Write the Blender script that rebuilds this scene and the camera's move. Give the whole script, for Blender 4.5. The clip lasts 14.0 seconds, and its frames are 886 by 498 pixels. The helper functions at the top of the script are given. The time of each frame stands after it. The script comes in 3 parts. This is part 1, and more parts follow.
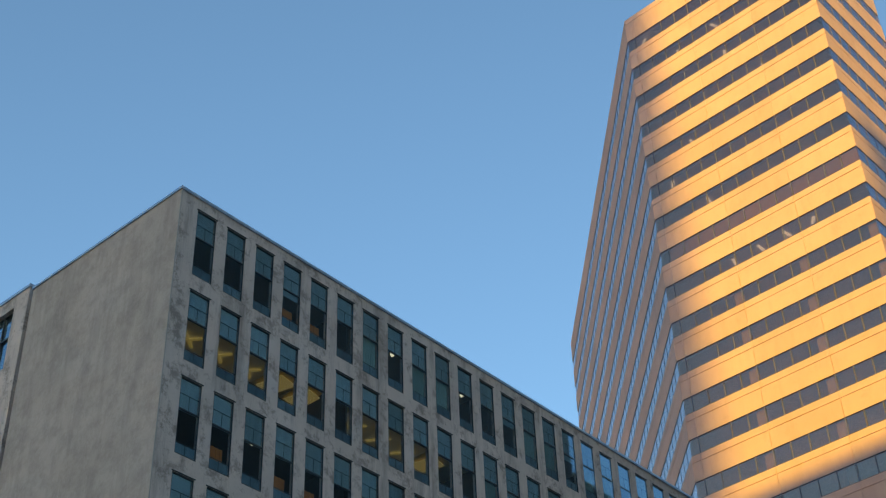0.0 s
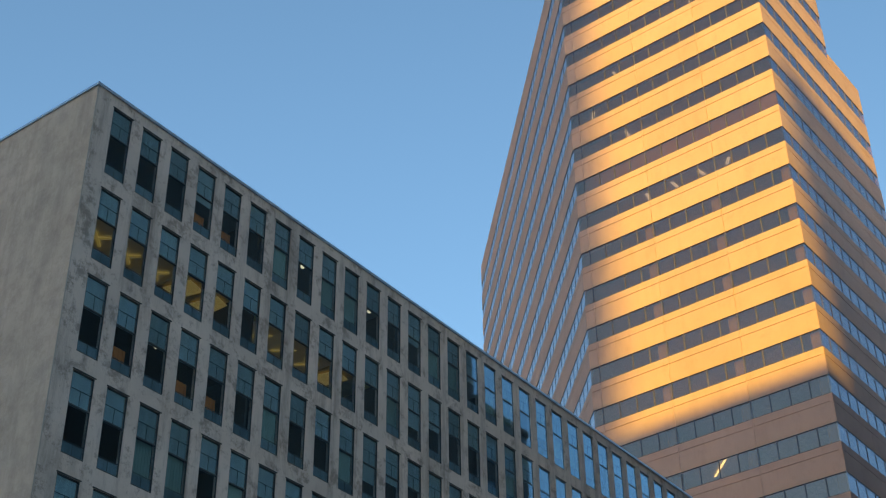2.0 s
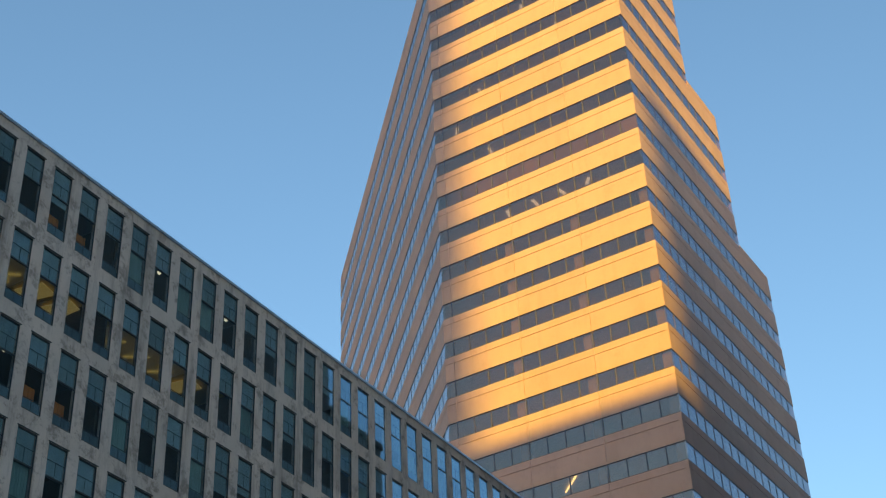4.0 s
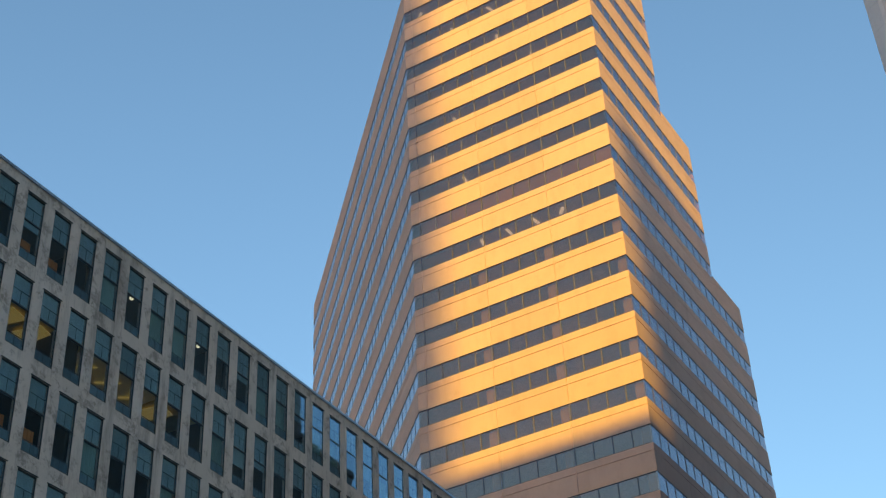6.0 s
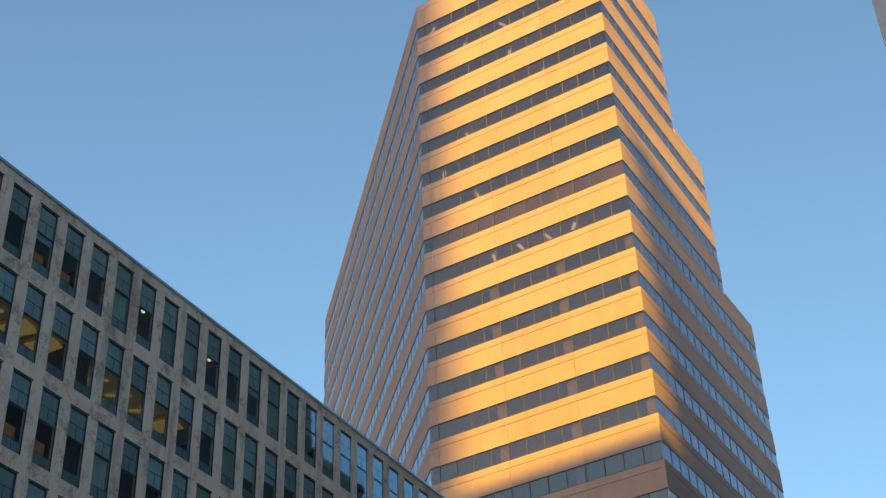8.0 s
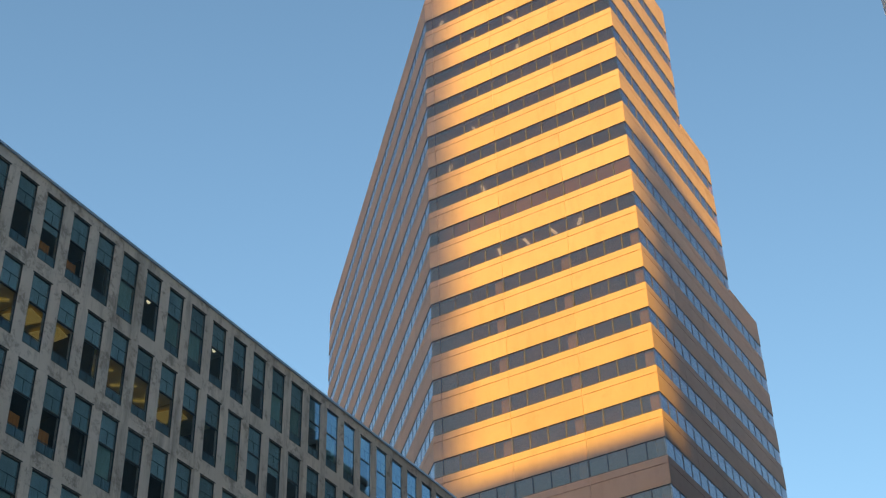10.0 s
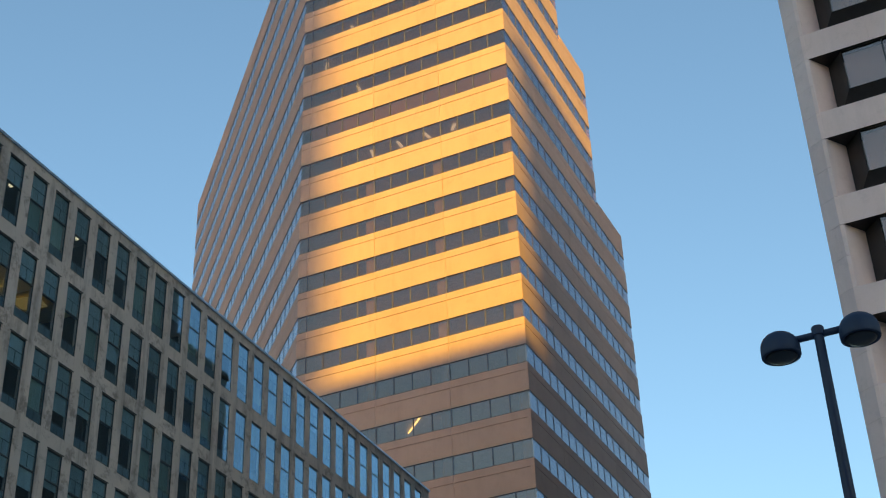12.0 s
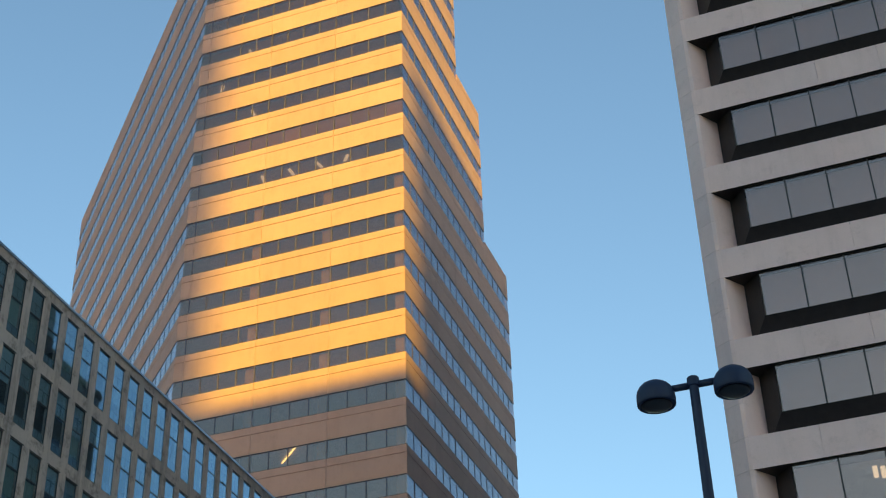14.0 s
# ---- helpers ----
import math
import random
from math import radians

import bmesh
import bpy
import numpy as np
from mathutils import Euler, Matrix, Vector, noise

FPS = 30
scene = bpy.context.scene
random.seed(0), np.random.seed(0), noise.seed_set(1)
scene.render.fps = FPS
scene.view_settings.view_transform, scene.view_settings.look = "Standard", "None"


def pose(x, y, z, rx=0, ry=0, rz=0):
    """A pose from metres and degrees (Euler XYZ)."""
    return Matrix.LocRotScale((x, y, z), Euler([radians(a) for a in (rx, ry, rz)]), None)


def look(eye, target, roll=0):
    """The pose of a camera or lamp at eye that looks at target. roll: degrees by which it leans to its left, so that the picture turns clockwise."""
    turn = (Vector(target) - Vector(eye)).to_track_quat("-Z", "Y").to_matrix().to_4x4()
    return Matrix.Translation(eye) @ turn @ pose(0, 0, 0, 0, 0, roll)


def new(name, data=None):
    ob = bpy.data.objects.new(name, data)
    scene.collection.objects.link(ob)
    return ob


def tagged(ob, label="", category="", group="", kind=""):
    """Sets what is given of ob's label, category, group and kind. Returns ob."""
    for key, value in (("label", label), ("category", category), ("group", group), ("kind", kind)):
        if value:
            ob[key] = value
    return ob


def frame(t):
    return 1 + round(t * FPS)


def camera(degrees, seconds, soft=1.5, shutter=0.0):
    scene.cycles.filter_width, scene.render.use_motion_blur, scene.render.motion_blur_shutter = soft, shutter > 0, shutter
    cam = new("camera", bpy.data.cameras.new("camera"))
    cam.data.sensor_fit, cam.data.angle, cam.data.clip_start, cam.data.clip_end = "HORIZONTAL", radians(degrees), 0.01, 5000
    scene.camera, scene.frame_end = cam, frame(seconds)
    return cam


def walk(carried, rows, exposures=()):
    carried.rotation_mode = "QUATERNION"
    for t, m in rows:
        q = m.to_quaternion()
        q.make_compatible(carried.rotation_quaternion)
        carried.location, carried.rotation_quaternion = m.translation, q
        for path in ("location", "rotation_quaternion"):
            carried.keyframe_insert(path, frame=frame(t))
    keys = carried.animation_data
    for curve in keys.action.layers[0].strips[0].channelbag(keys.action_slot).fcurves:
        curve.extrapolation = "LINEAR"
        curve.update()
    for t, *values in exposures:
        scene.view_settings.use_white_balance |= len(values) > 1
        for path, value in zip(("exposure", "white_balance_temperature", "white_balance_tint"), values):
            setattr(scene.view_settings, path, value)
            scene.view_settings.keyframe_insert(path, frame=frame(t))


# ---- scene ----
# ---- camera: stands on the pavement and turns ----
cam = camera(34.23, 14.0, soft=1.15)
EYE = 1.6
TURNS = [  # seconds, tilt from straight down, roll, yaw
    (0.0, 127.957, 1.640, 1.026), (0.5, 127.749, 1.325, 0.294), (1.0, 127.397, 1.258, -0.877),
    (1.5, 125.277, 0.915, -2.892), (2.0, 124.603, 0.583, -3.969), (2.5, 124.797, 0.682, -4.206),
    (3.0, 125.309, 0.915, -4.537), (3.5, 125.257, 1.213, -5.846), (4.0, 124.951, 2.255, -9.570),
    (4.2, 124.960, 2.420, -10.000), (6.3, 126.170, 2.330, -10.920), (6.5, 126.240, 2.242, -11.000),
    (7.0, 126.405, 2.102, -10.895), (7.5, 126.532, 1.920, -10.811), (8.0, 126.633, 1.872, -10.554),
    (8.2, 126.620, 1.860, -10.500), (10.3, 126.260, 1.080, -11.000), (10.5, 126.132, 0.950, -11.327),
    (11.0, 124.674, 1.629, -13.115), (11.5, 122.415, 2.192, -15.796), (12.0, 122.311, 1.797, -16.617),
    (12.5, 122.160, 1.648, -16.980), (13.0, 122.866, 1.380, -17.251), (13.5, 123.539, 1.549, -17.076),
    (14.0, 123.495, 1.412, -22.248),
]
walk(cam, [(t, pose(0, 0, EYE, rx, ry, rz)) for t, rx, ry, rz in TURNS],
     [(0.0, 1.30, 6780, 4), (4.0, 1.30, 6950, 4), (8.0, 1.30, 7100, 4), (11.0, 1.30, 7350, 4), (14.0, 1.30, 7450, 4)])

# ---- sky and sun: low evening sun behind the camera ----
SUN_ELEV = radians(8.0)
SUN_H = Vector((-0.29, -0.957)).normalized()
SUN_DIR = Vector((SUN_H.x * math.cos(SUN_ELEV), SUN_H.y * math.cos(SUN_ELEV), math.sin(SUN_ELEV)))
SUN_TAN = math.tan(SUN_ELEV)
world = bpy.data.worlds.new("evening_sky")
scene.world = world
world.use_nodes = True
wn, wl = world.node_tree.nodes, world.node_tree.links
wn.clear()
sky = wn.new("ShaderNodeTexSky")
sky.sky_type = "NISHITA"
sky.sun_disc = False
sky.sun_elevation = SUN_ELEV
sky.sun_rotation = math.atan2(SUN_H.x, SUN_H.y)
sky.air_density, sky.dust_density, sky.ozone_density = 1.0, 1.0, 2.6
bg = wn.new("ShaderNodeBackground")
bg.inputs["Strength"].default_value = 0.15
wl.new(sky.outputs[0], bg.inputs["Color"])
wl.new(bg.outputs[0], wn.new("ShaderNodeOutputWorld").inputs["Surface"])
sun_data = bpy.data.lights.new("sun", "SUN")
sun_data.energy, sun_data.angle, sun_data.color = 2.78, radians(0.53), (1.0, 0.65, 0.03)
sun = new("sun", sun_data)
sun.matrix_world = look(SUN_DIR * 400, (0, 0, 0))


# ---- materials ----
def material(name):
    m = bpy.data.materials.new(name)
    m.use_nodes = True
    return m, m.node_tree.nodes, m.node_tree.links, m.node_tree.nodes["Principled BSDF"]


def add(nodes, kind, **values):
    n = nodes.new(kind)
    for key, v in values.items():
        n.inputs[key.replace("_", " ")].default_value = v
    return n


def ramp(nodes, links, fac, stops):
    r = nodes.new("ShaderNodeValToRGB")
    els = r.color_ramp.elements
    while len(els) < len(stops):
        els.new(0.5)
    for e, (p, c) in zip(els, stops):
        e.position, e.color = p, (*c, 1)
    links.new(fac, r.inputs["Fac"])
    return r.outputs["Color"]


def mix(nodes, links, kind, fac, a, b):
    n = nodes.new("ShaderNodeMixRGB")
    n.blend_type = kind
    for socket, v in (("Fac", fac), ("Color1", a), ("Color2", b)):
        if isinstance(v, (int, float)):
            n.inputs[socket].default_value = v
        elif isinstance(v, tuple):
            n.inputs[socket].default_value = (*v, 1)
        else:
            links.new(v, n.inputs[socket])
    return n.outputs["Color"]


def place(nodes, links, scale=(1, 1, 1)):
    """World position, scaled."""
    g = nodes.new("ShaderNodeNewGeometry")
    m = nodes.new("ShaderNodeMapping")
    m.inputs["Scale"].default_value = scale
    links.new(g.outputs["Position"], m.inputs["Vector"])
    return m.outputs["Vector"]


def grain(nodes, links, vec, scale, detail=6.0, rough=0.6):
    n = add(nodes, "ShaderNodeTexNoise", Scale=scale, Detail=detail, Roughness=rough)
    links.new(vec, n.inputs["Vector"])
    return n.outputs["Fac"]


def relief(nodes, links, bsdf, height, strength, distance):
    b = add(nodes, "ShaderNodeBump", Strength=strength, Distance=distance)
    links.new(height, b.inputs["Height"])
    links.new(b.outputs["Normal"], bsdf.inputs["Normal"])


def piece_tone(nodes, links, colour, low, high):
    """Each piece a little lighter or darker than the next."""
    info = nodes.new("ShaderNodeObjectInfo")
    tone = ramp(nodes, links, info.outputs["Random"], [(0, (low,) * 3), (1, (high,) * 3)])
    return mix(nodes, links, "MULTIPLY", 1.0, colour, tone)


def stone_material(name, base, dark, speck, stains=0.5, pieces=None, fine=18.0, streak=True, blotch=(0.37, 0.47)):
    """Cast or cut stone: mottling, fine grain, stains that run down."""
    m, n, l, b = material(name)
    flat = place(n, l)
    cloud = grain(n, l, flat, 0.35, 8, 0.65)
    col = ramp(n, l, cloud, [(0.32, dark), (0.62, base)])
    col = mix(n, l, "MIX", 0.35, col, ramp(n, l, grain(n, l, flat, fine, 4, 0.7), [(0.35, speck), (0.65, base)]))
    patch = ramp(n, l, grain(n, l, flat, 1.1, 12, 0.82), [(blotch[0], (0.42, 0.41, 0.40)), (blotch[1], (1, 1, 1))])
    col = mix(n, l, "MULTIPLY", stains, col, patch)
    if streak:
        run = grain(n, l, place(n, l, (1.1, 1.1, 0.16)), 1.0, 7, 0.7)
        mask = ramp(n, l, run, [(0.50, (0, 0, 0)), (0.72, (1, 1, 1))])
        col = mix(n, l, "MIX", mix(n, l, "MULTIPLY", 1.0, mask, (stains,) * 3), col, tuple(c * 0.45 for c in dark))
    if pieces:
        col = piece_tone(n, l, col, *pieces)
    l.new(col, b.inputs["Base Color"])
    b.inputs["Roughness"].default_value = 0.85
    relief(n, l, b, grain(n, l, flat, fine * 0.6, 8, 0.7), 0.35, 0.02)
    return m


def metal_material(name, colour, rough, metallic=0.0, wear=0.15):
    m, n, l, b = material(name)
    f = grain(n, l, place(n, l), 3.0, 6, 0.6)
    l.new(ramp(n, l, f, [(0.3, tuple(c * (1 - wear) for c in colour)), (0.7, tuple(min(1, c * (1 + wear)) for c in colour))]), b.inputs["Base Color"])
    b.inputs["Roughness"].default_value, b.inputs["Metallic"].default_value = rough, metallic
    return m


def glass_material(name, tint, gloss, gloss_tint, wave=0.02, fall=0.8, graze_tint=None):
    """A coated window pane: part mirror, part tinted clear; graze_tint paints the reflection colour by view angle."""
    m, n, l, b = material(name)
    n.remove(b)
    clear = n.new("ShaderNodeBsdfTransparent")
    clear.inputs["Color"].default_value = (*tint, 1)
    shine = add(n, "ShaderNodeBsdfGlossy", Roughness=0.02)
    shine.inputs["Color"].default_value = (*gloss_tint, 1)
    lean = n.new("ShaderNodeLayerWeight")
    lean.inputs["Blend"].default_value = 0.5
    cube = n.new("ShaderNodeMath")
    cube.operation = "POWER"
    cube.inputs[1].default_value = 3.0
    l.new(lean.outputs["Facing"], cube.inputs[0])
    # stops paint reflections: dim blue on the stepped facade, pale on the long
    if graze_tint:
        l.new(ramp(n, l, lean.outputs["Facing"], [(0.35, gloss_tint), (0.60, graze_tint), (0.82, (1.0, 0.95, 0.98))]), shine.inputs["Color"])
    info = n.new("ShaderNodeObjectInfo")
    vec = n.new("ShaderNodeVectorMath")
    vec.operation = "ADD"
    l.new(place(n, l, (0.5, 0.5, 0.35)), vec.inputs[0])
    l.new(info.outputs["Random"], vec.inputs[1])
    bump = add(n, "ShaderNodeBump", Strength=wave, Distance=0.3)
    l.new(grain(n, l, vec.outputs[0], 1.0, 2, 0.5), bump.inputs["Height"])
    l.new(bump.outputs["Normal"], shine.inputs["Normal"])
    amount = n.new("ShaderNodeMath")
    amount.operation, amount.use_clamp = "MULTIPLY_ADD", True
    amount.inputs[1].default_value = fall
    amount.inputs[2].default_value = gloss
    l.new(cube.outputs[0], amount.inputs[0])
    mx = n.new("ShaderNodeMixShader")
    l.new(amount.outputs[0], mx.inputs[0])
    l.new(clear.outputs[0], mx.inputs[1])
    l.new(shine.outputs[0], mx.inputs[2])
    l.new(mx.outputs[0], n["Material Output"].inputs["Surface"])
    return m


def lamp_material(name, colour, strength):
    m, n, l, b = material(name)
    b.inputs["Base Color"].default_value = (0.8, 0.8, 0.75, 1)
    b.inputs["Emission Color"].default_value = (*colour, 1)
    b.inputs["Emission Strength"].default_value = strength
    return m


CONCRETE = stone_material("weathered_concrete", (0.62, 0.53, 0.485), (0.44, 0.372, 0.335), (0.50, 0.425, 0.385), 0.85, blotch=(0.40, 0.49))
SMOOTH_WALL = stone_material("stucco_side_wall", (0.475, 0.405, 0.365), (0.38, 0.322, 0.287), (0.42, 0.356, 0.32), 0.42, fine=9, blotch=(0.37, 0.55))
GRANITE = stone_material("pink_granite", (0.555, 0.338, 0.278), (0.495, 0.30, 0.246), (0.46, 0.278, 0.23), 0.14, (0.95, 1.05), 30)
PALE_STONE = stone_material("pale_precast_stone", (0.77, 0.61, 0.60), (0.69, 0.545, 0.535), (0.71, 0.56, 0.55), 0.16, (0.97, 1.03), 14)
PLAIN_STONE = stone_material("grey_office_stone", (0.17, 0.16, 0.15), (0.13, 0.12, 0.115), (0.15, 0.14, 0.13), 0.2)
ASPHALT = stone_material("asphalt", (0.075, 0.075, 0.076), (0.04, 0.04, 0.042), (0.07, 0.07, 0.07), 0.2, fine=40, streak=False)
PAVING = stone_material("paving_concrete", (0.40, 0.38, 0.35), (0.31, 0.29, 0.27), (0.35, 0.33, 0.30), 0.2, fine=25, streak=False)
COPING = metal_material("zinc_coping", (0.42, 0.50, 0.60), 0.38, 0.75)
STEEL = metal_material("dark_steel_sash", (0.045, 0.055, 0.060), 0.5)
# mullion metal lightened for the facades the sun strikes
ALU = metal_material("sun_side_mullion", (0.14, 0.112, 0.13), 0.55)
# darker copy of that metal for the shaded long facade and front backing
GREY_ALU = metal_material("shade_side_mullion", (0.05, 0.055, 0.07), 0.5, 0.2)
DARK_ALU = metal_material("black_mullion", (0.03, 0.03, 0.033), 0.45, 0.3)
BRONZE = metal_material("dark_bronze_liner", (0.035, 0.030, 0.030), 0.42, 0.4)
NAVY = metal_material("navy_lamp_paint", (0.005, 0.021, 0.064), 0.55)
def cloth_material(name, colour, low, high, fold_shade=0.15):
    """Blind or curtain cloth, each one faded a little differently; fold shading is painted as faint upright streaks."""
    m, n, l, b = material(name)
    f = grain(n, l, place(n, l, (3.0, 3.0, 0.5)), 2.0, 5, 0.6)
    col = ramp(n, l, f, [(0.3, tuple(c * (1 - fold_shade) for c in colour)), (0.7, tuple(min(1, c * (1 + fold_shade)) for c in colour))])
    l.new(piece_tone(n, l, col, low, high), b.inputs["Base Color"])
    b.inputs["Roughness"].default_value = 0.9
    return m


BLIND = cloth_material("roller_blind_cloth", (0.30, 0.39, 0.425), 0.70, 1.15)
FROSTED = cloth_material("blue_grey_hopper_panel", (0.185, 0.25, 0.30), 0.6, 1.1, 0.2)
GREEN_CLOTH = cloth_material("pale_green_curtain_cloth", (0.27, 0.37, 0.345), 0.65, 1.1)
BAY_BLIND = cloth_material("grey_bay_blind_cloth", (0.60, 0.48, 0.46), 0.70, 1.0, 0.04)
# plaster taken to near black; the unlit rooms' dimness is in its colour
ROOM = metal_material("dim_room_plaster", (0.062, 0.054, 0.05), 0.9)
OFFICE = metal_material("office_plaster", (0.60, 0.52, 0.45), 0.9)
# brighter, yellower copy of the room plaster; lamplight is put into its colour
LIT_CEILING = metal_material("lamplit_ceiling_yellow", (0.60, 0.50, 0.24), 0.9)
ORANGE = metal_material("orange_curtain_cloth", (0.62, 0.17, 0.03), 0.9)
SASH_GLASS = glass_material("sash_glass", (0.85, 0.93, 0.96), 0.02, (0.62, 0.84, 1.0), 0.008, 1.6)
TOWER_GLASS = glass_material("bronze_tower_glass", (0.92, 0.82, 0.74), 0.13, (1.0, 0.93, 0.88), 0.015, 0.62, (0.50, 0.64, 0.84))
BAY_GLASS = glass_material("grey_bay_glass", (0.80, 0.74, 0.70), 0.14, (1.0, 0.86, 0.80), 0.015, 0.5)
FAR_GLASS = metal_material("far_window_glass", (0.03, 0.035, 0.04), 0.15)
LENS = metal_material("lamp_lens", (0.012, 0.02, 0.035), 0.4)
GLOW_YELLOW = lamp_material("yellow_tube", (1.0, 0.60, 0.12), 0.075)
GLOW_PANEL = lamp_material("yellow_light_panel", (1.0, 0.60, 0.12), 0.07)
GLOW_CEILING = lamp_material("ceiling_glow", (1.0, 0.58, 0.12), 0.011)
GLOW_TOWER = lamp_material("gold_tube", (1.0, 0.72, 0.25), 0.9)
GLOW_WARM = lamp_material("warm_bulb", (1.0, 0.80, 0.55), 0.45)
GLOW_DIM = lamp_material("dim_tube", (1.0, 0.78, 0.50), 0.26)


# ---- building helpers ----
class Face:
    """A facade: starts at (x, y), runs along u; d goes inwards, z up."""

    def __init__(self, start, along, inward):
        self.o, self.u, self.i = Vector(start), Vector(along).normalized(), Vector(inward).normalized()

    def at(self, u, d, z):
        p = self.o + self.u * u + self.i * d
        return Vector((p.x, p.y, z))

    def matrix(self, u, d, z):
        m = Matrix.Identity(4)
        m.col[0][:3], m.col[1][:3] = (self.u.x, self.u.y, 0), (self.i.x, self.i.y, 0)
        m.col[3][:3] = self.at(u, d, z)
        return m


def heading(deg):
    return Vector((-math.sin(radians(deg)), math.cos(radians(deg))))


def box(bm, lo, hi, m=None):
    x0, y0, z0 = lo
    x1, y1, z1 = hi
    vs = [Vector(c) for c in ((x0, y0, z0), (x1, y0, z0), (x1, y1, z0), (x0, y1, z0), (x0, y0, z1), (x1, y0, z1), (x1, y1, z1), (x0, y1, z1))]
    vs = [bm.verts.new(m @ v if m else v) for v in vs]
    for f in ((0, 3, 2, 1), (4, 5, 6, 7), (0, 1, 5, 4), (1, 2, 6, 5), (2, 3, 7, 6), (3, 0, 4, 7)):
        bm.faces.new([vs[i] for i in f])
    return vs


def prism(bm, outline, z0, z1):
    low = [bm.verts.new((p[0], p[1], z0)) for p in outline]
    top = [bm.verts.new((p[0], p[1], z1)) for p in outline]
    n = len(outline)
    bm.faces.new(low[::-1]), bm.faces.new(top)
    for i in range(n):
        bm.faces.new((low[i], low[(i + 1) % n], top[(i + 1) % n], top[i]))


def mesh_of(name, bm, mat, smooth=False):
    bmesh.ops.recalc_face_normals(bm, faces=bm.faces)
    me = bpy.data.meshes.new(name)
    bm.to_mesh(me)
    bm.free()
    me.materials.append(mat)
    if smooth:
        me.polygons.foreach_set("use_smooth", [True] * len(me.polygons))
    return me


def part(name, data, mat, parent, label="", m=None, kind=""):
    """One mesh object under a thing or a part; data is a bmesh or a mesh to share; m is its place in the world."""
    me = data if isinstance(data, bpy.types.Mesh) else mesh_of(name, data, mat)
    ob = new(name, me)
    if parent:
        ob.parent = parent
        top = parent
        inv = Matrix.Identity(4)
        chain = []
        while top:
            chain.append(top)
            top = top.parent
        for p in reversed(chain):
            inv = inv @ p.matrix_parent_inverse @ p.matrix_basis
        ob.matrix_parent_inverse = inv.inverted()
    if m:
        ob.matrix_basis = m
    return tagged(ob, label, kind=kind)


def thing(name, x, y, z, label, category, group="", kind=""):
    e = new(name)
    e.location = (x, y, z)
    e.empty_display_size = 0.5
    return tagged(e, label, category, group, kind)


def simple_box(w, d, h):
    bm = bmesh.new()
    box(bm, (0, 0, 0), (w, d, h))
    return bm


# ---- ground ----
bm = bmesh.new()
bmesh.ops.create_grid(bm, x_segments=2, y_segments=2, size=3000)
tagged(part("ground", bm, ASPHALT, None), "dark asphalt street ground reaching the horizon", "ground", kind="structure")

# ======================================================================
# The concrete office building with the grid of tall sash windows
# ======================================================================
A0 = Vector((-9.772, 42.080))
A_DIR = heading(-40.5)
A_IN = Vector((-A_DIR.y, A_DIR.x))
A = Face(A0, A_DIR, A_IN)
A_ROOF, A_LEN, A_DEPTH = 37.89, 53.4, 22.0
COLS, PITCH, FIRST, WIN_W = 34, 1.526, 0.86, 0.96
TOP, FLOOR_H, WIN_H, ROWS = 37.23, 3.80, 3.09, 9
office = thing("office_building", A0.x, A0.y, 0, "weathered grey concrete office building with tall narrow sash windows", "building")


def a_wall():
    """Wall with real openings: piers, spandrels and the parapet as one skin."""
    bm = bmesh.new()
    m = A.matrix(0, 0, 0)
    t = 0.20
    edges = [0.033]
    for c in range(COLS):
        u = FIRST + c * PITCH
        edges += [u, u + WIN_W]
    edges.append(A_LEN)
    for i in range(0, len(edges) - 1, 2):
        box(bm, (edges[i], 0, 0), (edges[i + 1], t, A_ROOF - 0.12), m)
    for r in range(ROWS + 1):
        z1 = (A_ROOF - 0.12) if r == 0 else TOP - (r - 1) * FLOOR_H - WIN_H
        z0 = TOP - r * FLOOR_H if r < ROWS else 0
        for c in range(COLS):
            u = FIRST + c * PITCH
            box(bm, (u, 0.003, z0), (u + WIN_W, t, z1), m)
    return bm


part("facade_wall", a_wall(), CONCRETE, office, "stained grey concrete wall with narrow piers")
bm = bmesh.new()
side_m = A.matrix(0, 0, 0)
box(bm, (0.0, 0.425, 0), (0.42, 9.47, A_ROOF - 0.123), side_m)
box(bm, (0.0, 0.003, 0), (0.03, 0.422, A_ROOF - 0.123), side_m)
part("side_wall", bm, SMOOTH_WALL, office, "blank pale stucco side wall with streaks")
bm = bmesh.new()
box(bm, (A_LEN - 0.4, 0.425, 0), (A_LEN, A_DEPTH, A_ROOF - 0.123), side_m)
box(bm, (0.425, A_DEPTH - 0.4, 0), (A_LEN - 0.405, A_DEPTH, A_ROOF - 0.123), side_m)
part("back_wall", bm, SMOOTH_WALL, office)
bm = bmesh.new()
box(bm, (-0.06, -0.07, A_ROOF - 0.12), (A_LEN + 0.06, 0.50, A_ROOF), side_m)
box(bm, (-0.06, 0.503, A_ROOF - 0.12), (0.50, 9.5, A_ROOF - 0.002), side_m)
part("coping", bm, COPING, office, "thin grey metal roof coping")
bm = bmesh.new()
box(bm, (0.43, 0.43, A_ROOF - 0.7), (A_LEN - 0.41, A_DEPTH - 0.41, A_ROOF - 0.4), side_m)
part("roof", bm, PAVING, office)

bm = bmesh.new()
box(bm, (-0.014, -0.014, 0), (0.030, 0.0, A_ROOF - 0.125), side_m)
part("corner_bead", bm, PAVING, office, "thin pale corner bead")

